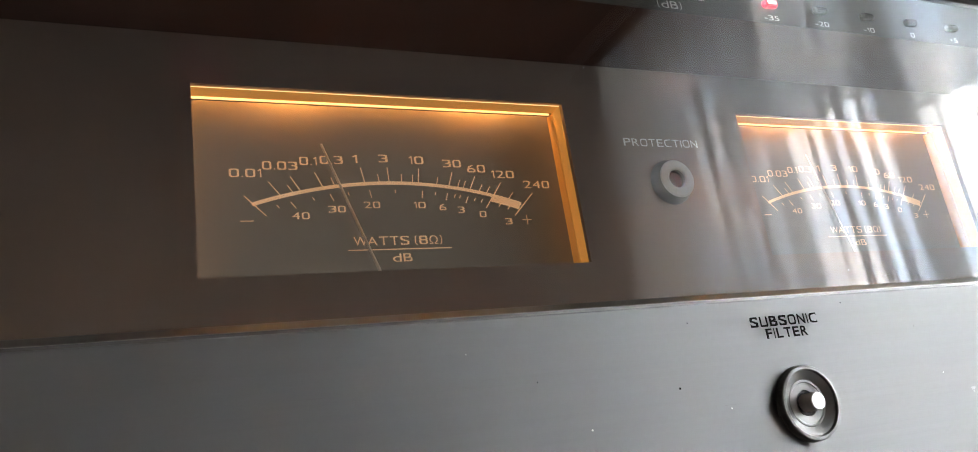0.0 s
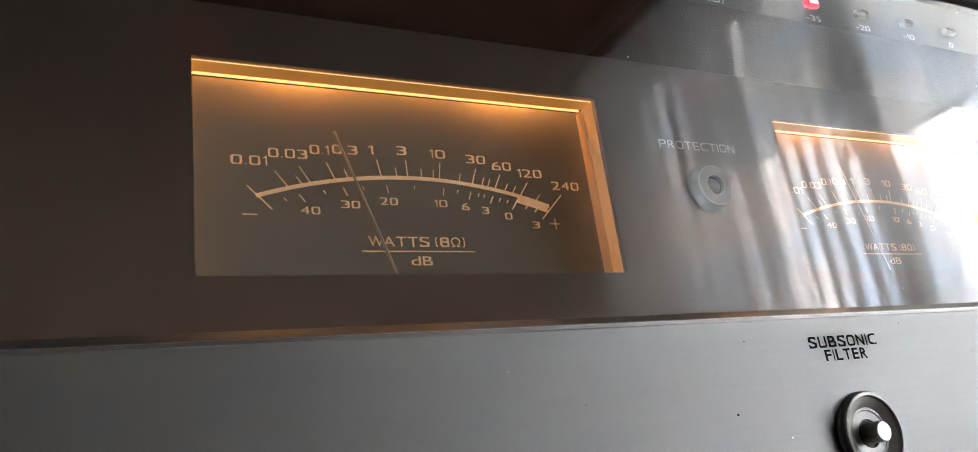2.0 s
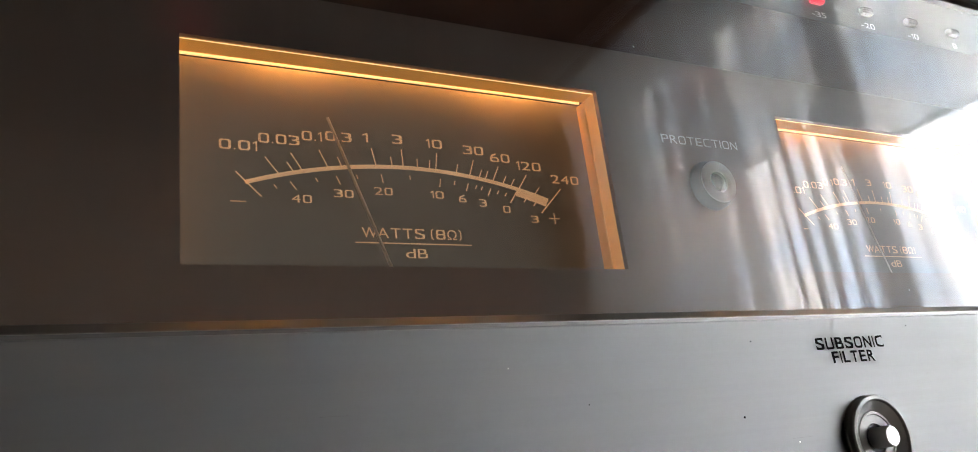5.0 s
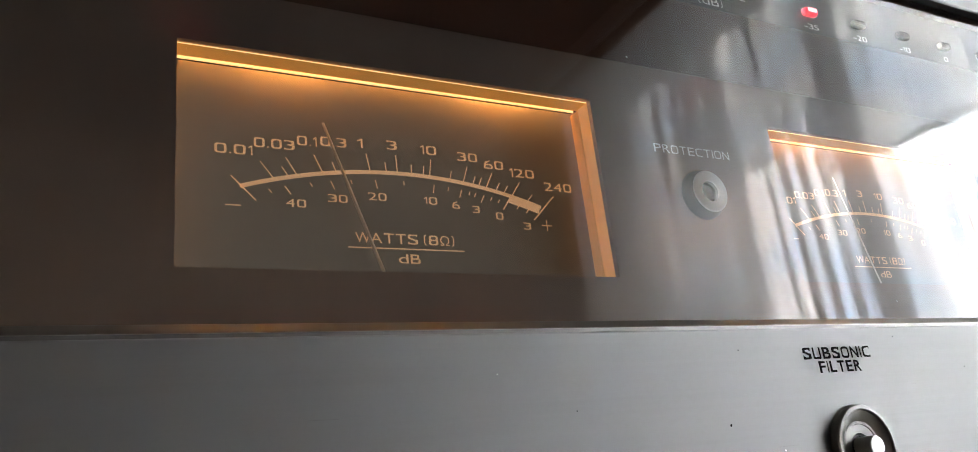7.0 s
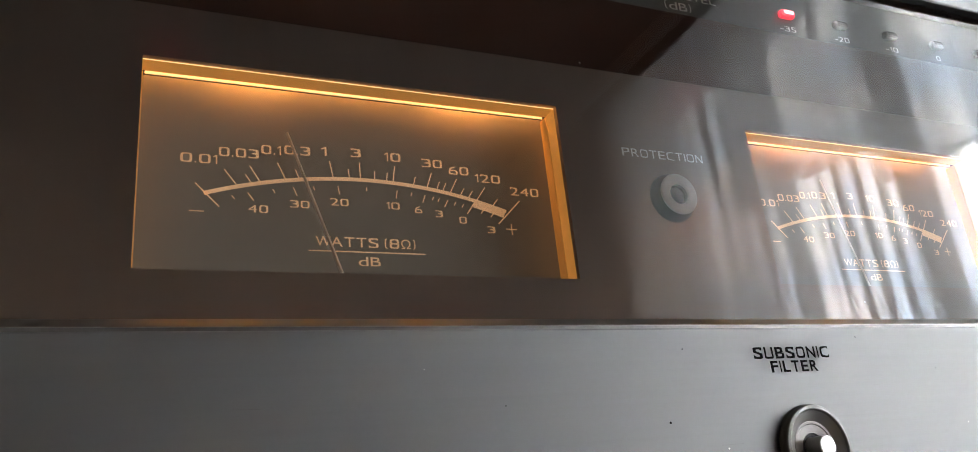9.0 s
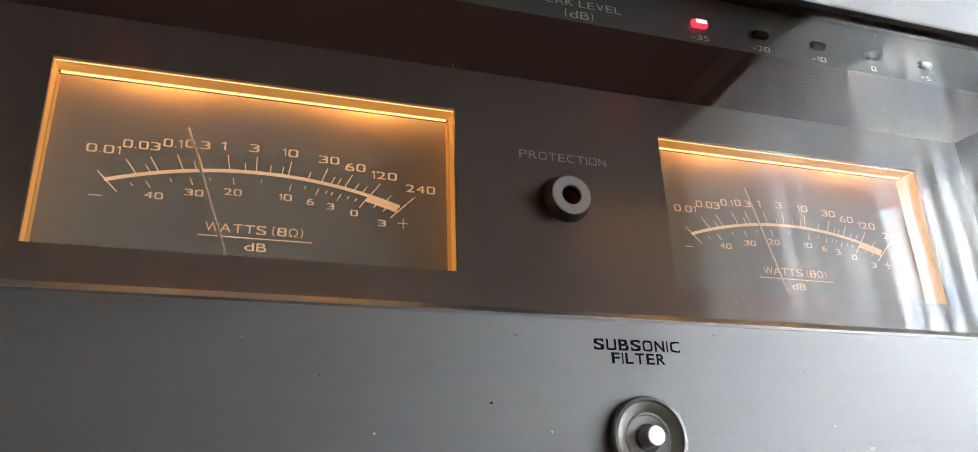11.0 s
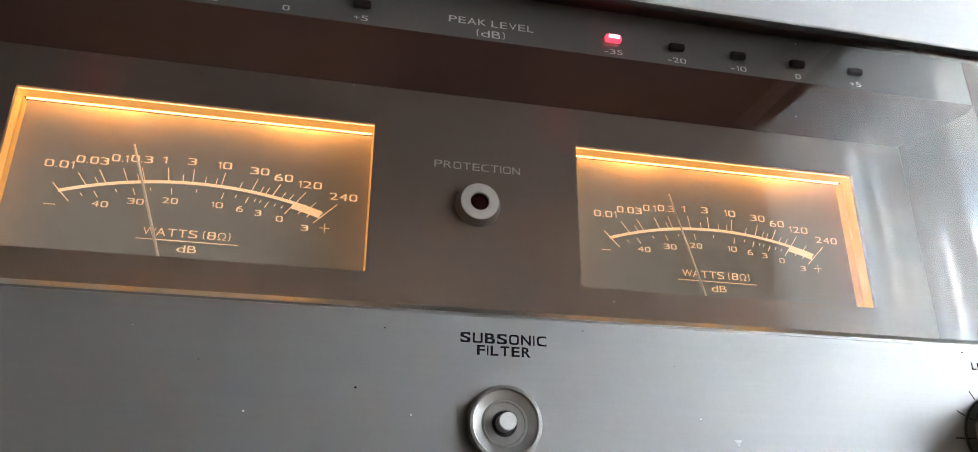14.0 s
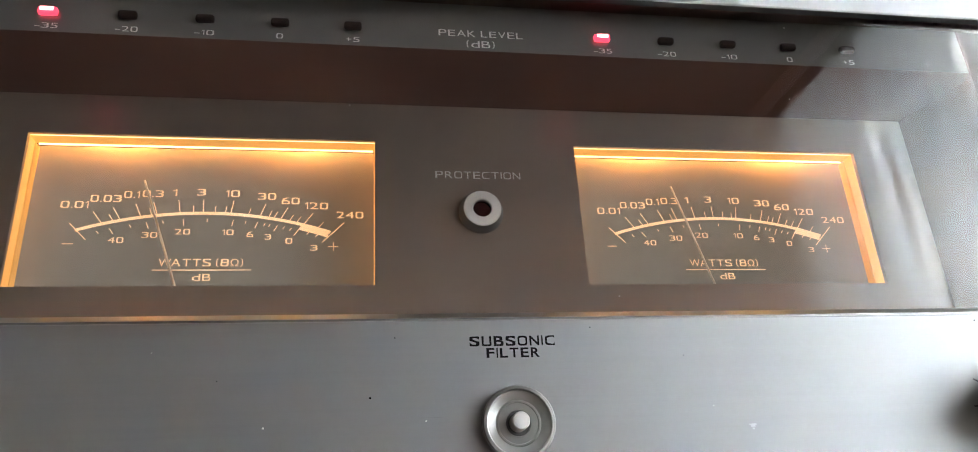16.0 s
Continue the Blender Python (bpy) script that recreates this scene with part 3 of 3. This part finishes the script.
def meter(cx, needle_deg, label):
    x0, x1 = cx - MW, cx + MW
    # amber guide lining the top and both sides of the opening, in two steps
    m = part("meter", holed_plate([x0 - 0.55, x0 - 0.41, x1 + 0.41, x1 + 0.55], [ZB - 0.65, ZB - 0.51, ZT + 0.56, ZT + 0.7], [(1, 1)], 0.145, 1.2), BLACK, amp, label)
    part("light_guide", box(bmesh.new(), x0 - 0.4, x1 + 0.4, 0.143, 0.64, ZT - 0.004, ZT + 0.12, 0.012), GUIDE, m, "amber glowing top guide")
    for edge, s in ((x0, -1), (x1, 1)):
        a, b = sorted((edge - s * 0.004, edge + s * 0.39))
        part("light_guide", box(bmesh.new(), a, b, 0.146, 0.56, ZB - 0.3, ZT - 0.008, 0.012), GUIDE, m, "amber glowing side guide")
        a, b = sorted((edge - s * 0.02, edge + s * 0.38))
        part("guide_rim", box(bmesh.new(), a, b, 0.57, 0.925, ZB - 0.3, ZT - 0.012, 0.03), GUIDE_DIM, m)
    part("guide_rim", box(bmesh.new(), x0 - 0.3, x1 + 0.3, 0.735, 0.80, ZT - 0.02, ZT + 0.12), BLACK, m)
    part("glow_line", box(bmesh.new(), x0 + 0.05, x1 - 0.05, 0.69, 0.73, ZT - 0.030, ZT + 0.03, 0.008), LAMP_BAR, m, "thin glowing edge line")
    # hot highlight on the guide's front edge, built as a glowing bar
    part("glow_line", box(bmesh.new(), x0 + 0.01, x1 - 0.01, 0.1415, 0.150, ZT - 0.022, ZT - 0.003), LAMP_BAR, m, "thin glowing edge line")
    part("dial", box(bmesh.new(), x0 - 0.4, x1 + 0.4, DIAL_Y, DIAL_Y + 0.1, ZB - 0.5, ZT + 0.55), DIAL, m, "dark grey dial face with a faint added glow")
    # scale
    scale_band(cx, -18.4, 18.5, ARC_R - 0.048, ARC_R + 0.048, 48, m, "scale_arc")
    scale_band(cx, 14.0, 18.35, ARC_R - 0.19, ARC_R - 0.046, 10, m, "overload_band")
    y = DIAL_Y
    for a in LONG:
        u0, v0, u1, v1 = ray_to_ring(a, ARC_R + 0.045, 12.0)
        stroke(cx + u0, v0, cx + u1, v1, 0.026, y, DIAL_PRINT, m, "tick")
    for a in SHORT:
        u0, v0, u1, v1 = ray_to_ring(a, ARC_R + 0.045, 11.8)
        stroke(cx + u0, v0, cx + u1, v1, 0.024, y, DIAL_PRINT, m, "tick")
    for a in LOW_LONG:
        u0, v0, u1, v1 = ray_to_ring(a, 11.36, 11.15)
        stroke(cx + u0, v0, cx + u1, v1, 0.026, y, DIAL_PRINT, m, "tick")
    for a in LOW_SHORT:
        u0, v0, u1, v1 = ray_to_ring(a, 11.36, 11.26)
        stroke(cx + u0, v0, cx + u1, v1, 0.026, y, DIAL_PRINT, m, "tick")
    for a, r0, r1 in ((-17.29, 11.16, 11.82), (17.84, 11.14, 11.99), (14.04, 11.46, 11.13), (15.53, 11.4, 11.26), (16.9, 11.38, 11.25)):
        u0, v0, u1, v1 = ray_to_ring(a, r0, r1)
        stroke(cx + u0, v0, cx + u1, v1, 0.030, y, DIAL_PRINT, m, "tick")
    for text, u, v, w in UPPER:
        lettering(text, cx + u, v, w, 0.225, y, DIAL_PRINT, m, "numeral", bold=0.0)
    for text, u, v, w in LOWER:
        lettering(text, cx + u, v, w, 0.18, y, DIAL_PRINT, m, "numeral", bold=0.0)
    stroke(cx - 3.94, 0.94, cx - 3.63, 0.94, 0.03, y, DIAL_PRINT, m, "minus_sign")
    stroke(cx + 3.61, 0.885, cx + 3.91, 0.885, 0.024, y, DIAL_PRINT, m, "plus_sign")
    stroke(cx + 3.765, 1.03, cx + 3.765, 0.74, 0.024, y - 0.003, DIAL_PRINT, m, "plus_sign")
    lettering("WATTS (8Ω)", cx - 0.02, 0.36, 2.42, 0.235, y, DIAL_PRINT, m)
    lettering("dB", cx, -0.10, 0.52, 0.215, y, DIAL_PRINT, m)
    stroke(cx - 1.395, 0.13, cx + 1.39, 0.13, 0.028, y, DIAL_PRINT, m, "rule")
    # needle
    bm = bmesh.new()
    d = Vector((math.sin(radians(needle_deg)), 0, math.cos(radians(needle_deg))))
    side = Vector((d.z, 0, -d.x))
    tip, root = 5.68, 0.7
    ring = []
    for along, w in ((root, 0.046), (tip, 0.034)):
        c = Vector((cx, 0.80, PIVOT_Z)) + d * along
        ring.append([bm.verts.new((c + side * sx * w + Vector((0, sy, 0))) * CM) for sx, sy in ((-1, 0), (0, -0.02), (1, 0), (0, 0.02))])
    for i in range(4):
        j = (i + 1) % 4
        bm.faces.new((ring[0][i], ring[0][j], ring[1][j], ring[1][i]))
    bm.faces.new(ring[0])
    bm.faces.new(ring[1][::-1])
    part("needle", bm, NEEDLE, m, "thin pale pointer needle")
    # slim lamps above the dial
    for u, length, share in ((0.0, 9.95, 0.8), (-2.6, 1.8, 0.38), (2.7, 1.8, 0.42)):
        data = bpy.data.lights.new("dial_lamp", "AREA")
        data.shape, data.size, data.size_y = "RECTANGLE", length * CM, 0.1 * CM
        data.energy, data.color = DIAL_LAMP * share, (1.0, 0.37, 0.09)
        lamp = new("dial_lamp", data)
        lamp.parent = m
        lamp.matrix_basis = Matrix.Translation(((cx + u) * CM, (0.80 if length > 5 else 0.865) * CM, (ZT + 0.30 + 0.05 * (length < 5)) * CM))
    return m


meter(-PITCH, -19.1, "amber-lit level meter with its needle low on the scale")
meter(PITCH, -15.5, "amber-lit level meter half veiled by curtain reflections")

# ---- peak level lights ----
def led(x, lit):
    z = 7.02
    bm = bmesh.new()
    box(bm, x - 0.27, x + 0.27, -1.93, -1.70, z - 0.125, z + 0.125, 0.085, 2)
    ob = part("indicator", bm, LED_ON if lit else LENS_OFF, amp, "lit red indicator" if lit else "unlit smoked indicator")
    if lit:
        part("core", box(bmesh.new(), x - 0.18, x + 0.18, -1.942, -1.925, z - 0.05, z + 0.07, 0.02), LED_CORE, ob)


for shift in (0.0, -16.485):
    for k, text in enumerate(("−35", "−20", "−10", "0", "+5")):
        x = 3.971 + 2.153 * k + shift
        led(x, k == 0)
        lettering(text.replace("−", "-"), x, 6.57, (0.62, 0.62, 0.56, 0.2, 0.42)[k], 0.18, -1.75, GREY_PRINT, amp)
lettering("PEAK LEVEL", 0.05, 6.99, 2.67, 0.235, -1.75, GREY_PRINT, amp)
lettering("(dB)", 0.02, 6.6, 0.88, 0.25, -1.75, GREY_PRINT, amp)
lettering("PROTECTION", 0.0, 2.93, 2.69, 0.245, 0.0, GREY_PRINT, amp)

# ---- protection light ----
bez = part("protection_lamp", lathe([(0.69, 0.0), (0.69, -0.06), (0.665, -0.12), (0.57, -0.32), (0.545, -0.325), (0.28, -0.325), (0.275, -0.1), (0.0, -0.1)], 0.02, 1.65), BEZEL_SIDE, amp, "turned lamp bezel, sides darkened as in shade", True)
part("face_ring", lathe([(0.58, -0.322), (0.578, -0.345), (0.555, -0.36), (0.30, -0.365), (0.285, -0.345), (0.282, -0.322)], 0.02, 1.65), RING, bez, "turned aluminium ring, face brightened as if lit", True)
part("lens", lathe([(0.275, -0.12), (0.272, -0.24), (0.2, -0.31), (0.1, -0.345), (0.0, -0.355)], 0.02, 1.65, 40), LENS_RED, bez, "dark red domed lens", True)

# ---- subsonic filter switch ----
SX, SZ = 0.14, -5.18
ring = part("filter_switch", lathe([(0.905, FACE), (0.905, FACE - 0.05), (0.89, FACE - 0.07), (0.89, FACE - 0.18), (0.865, FACE - 0.222), (0.80, FACE - 0.232), (0.785, FACE - 0.222), (0.765, FACE - 0.175), (0.70, FACE - 0.15), (0.60, FACE - 0.092), (0.555, FACE - 0.068), (0.54, FACE - 0.076), (0.50, FACE - 0.076), (0.485, FACE - 0.058), (0.31, FACE - 0.045), (0.30, FACE - 0.03), (0.30, FACE + 0.2), (0.0, FACE + 0.2)], SX, SZ - 0.01, 80), STEEL_DARK, amp, "dark turned metal switch dish", True)
part("button", lathe([(0.215, FACE + 0.18), (0.215, FACE - 0.40), (0.195, FACE - 0.43), (0.0, FACE - 0.435)], SX, SZ, 40), BUTTON, ring, "bare metal push button")
# shallow black disc that paints the darkness of a deep hole
part("hole_shade", lathe([(0.305, FACE - 0.052), (0.298, FACE - 0.047), (0.295, FACE - 0.008), (0.0, FACE - 0.006)], SX, SZ - 0.01, 40), SHADE_BLACK, ring, "shallow black disc painting the shade of a deep hole")
lettering("SUBSONIC", 0.14, -3.15, 2.17, 0.255, FACE, BLACK_PRINT, front, bold=0.024)
lettering("FILTER", 0.14, -3.45, 1.35, 0.25, FACE, BLACK_PRINT, front, bold=0.024)

# ---- level control ----
KX, KZ = 14.02, -5.13
knob = part("level_knob", lathe([(1.14, FACE - 0.03), (1.14, FACE - 0.35), (1.10, FACE - 0.42), (1.05, FACE - 0.45), (1.02, FACE - 1.45), (0.98, FACE - 1.52), (0.9, FACE - 1.55), (0.0, FACE - 1.55)], KX, KZ, 72), CHROME, amp, "polished metal level control knob", True)
part("base_ring", lathe([(1.17, FACE), (1.17, FACE - 0.03), (1.1, FACE - 0.031)], KX, KZ, 72), BLACK, knob, "black ring at the knob base", True)
lettering("LEVEL", KX, -3.15, 0.95, 0.21, FACE, BLACK_PRINT, front, bold=0.02)
for deg in range(-150, 151, 30):
    a = radians(deg)
    stroke(KX + 1.2 * math.sin(a), KZ + 1.2 * math.cos(a), KX + 1.46 * math.sin(a), KZ + 1.46 * math.cos(a), 0.034, FACE, BLACK_PRINT, front, "tick")

# ---- dust and small marks ----
def speck(x, y, z, size, mat, parent, name, seed):
    rng = random.Random(seed)
    bm = bmesh.new()
    bmesh.ops.create_icosphere(bm, subdivisions=1, radius=1)
    for v in bm.verts:
        k = rng.uniform(0.6, 1.3)
        v.co = Vector((x + v.co.x * size * k, y - 0.002 + v.co.y * 0.006, z + v.co.z * size * rng.uniform(0.5, 1.2))) * CM
    return part(name, bm, mat, parent)


for i, (x, z, size) in enumerate(((9.97, 7.25, 0.035), (9.55, 4.52, 0.025), (-3.95, 3.77, 0.03), (3.2, -1.89, 0.03), (-8.6, 2.5, 0.012), (-1.2, 5.9, 0.014), (6.4, 6.3, 0.014), (12.8, 2.4, 0.016), (1.9, 0.3, 0.012))):
    speck(x, -2.521, z, size, DUST, glass, "dust_speck", i)
for i, (x, z, size) in enumerate(((-3.38, -4.48, 0.03), (13.35, -2.77, 0.03), (-2.78, -3.03, 0.022), (2.19, -2.82, 0.018), (-6.9, -4.0, 0.014), (4.6, -3.6, 0.014))):
    speck(x, FACE, z, size, BLACK_PRINT, front, "dark_pit", 20 + i)
for i, (x, z, size) in enumerate(((-2.07, -5.06, 0.022), (-5.8, -5.11, 0.03), (-8.4, -3.3, 0.014), (5.2, -4.9, 0.016))):
    speck(x, FACE, z, size, DUST, front, "dust_speck", 40 + i)
for side in (-PITCH, PITCH):
    rng = random.Random(int(side * 10))
    for i in range(14):
        speck(side + rng.uniform(-4.8, 4.8), rng.uniform(0.18, 0.6), ZT - 0.008, rng.uniform(0.010, 0.022), DUST, plate, "dust_speck", 60 + i)
chip = bmesh.new()
for a, b in (((6.06, -5.40), (6.26, -5.40)), ((6.10, -5.44), (6.22, -5.44)), ((6.13, -5.50), (6.19, -5.50))):
    box(chip, a[0], b[0], FACE - 0.003, FACE + 0.01, a[1] - 0.02, a[1] + 0.02, 0.002)
part("scuff", chip, SCUFF, front, "small pale scuff")
rng = random.Random(11)
for i in range(7):
    x, z, w = rng.uniform(-14, 12), rng.uniform(-7.5, -3.0), rng.uniform(0.15, 0.6)
    stroke(x, z, x + w, z + rng.uniform(-0.01, 0.01), 0.004, FACE + 0.002, STEEL_DARK, front, "scratch")
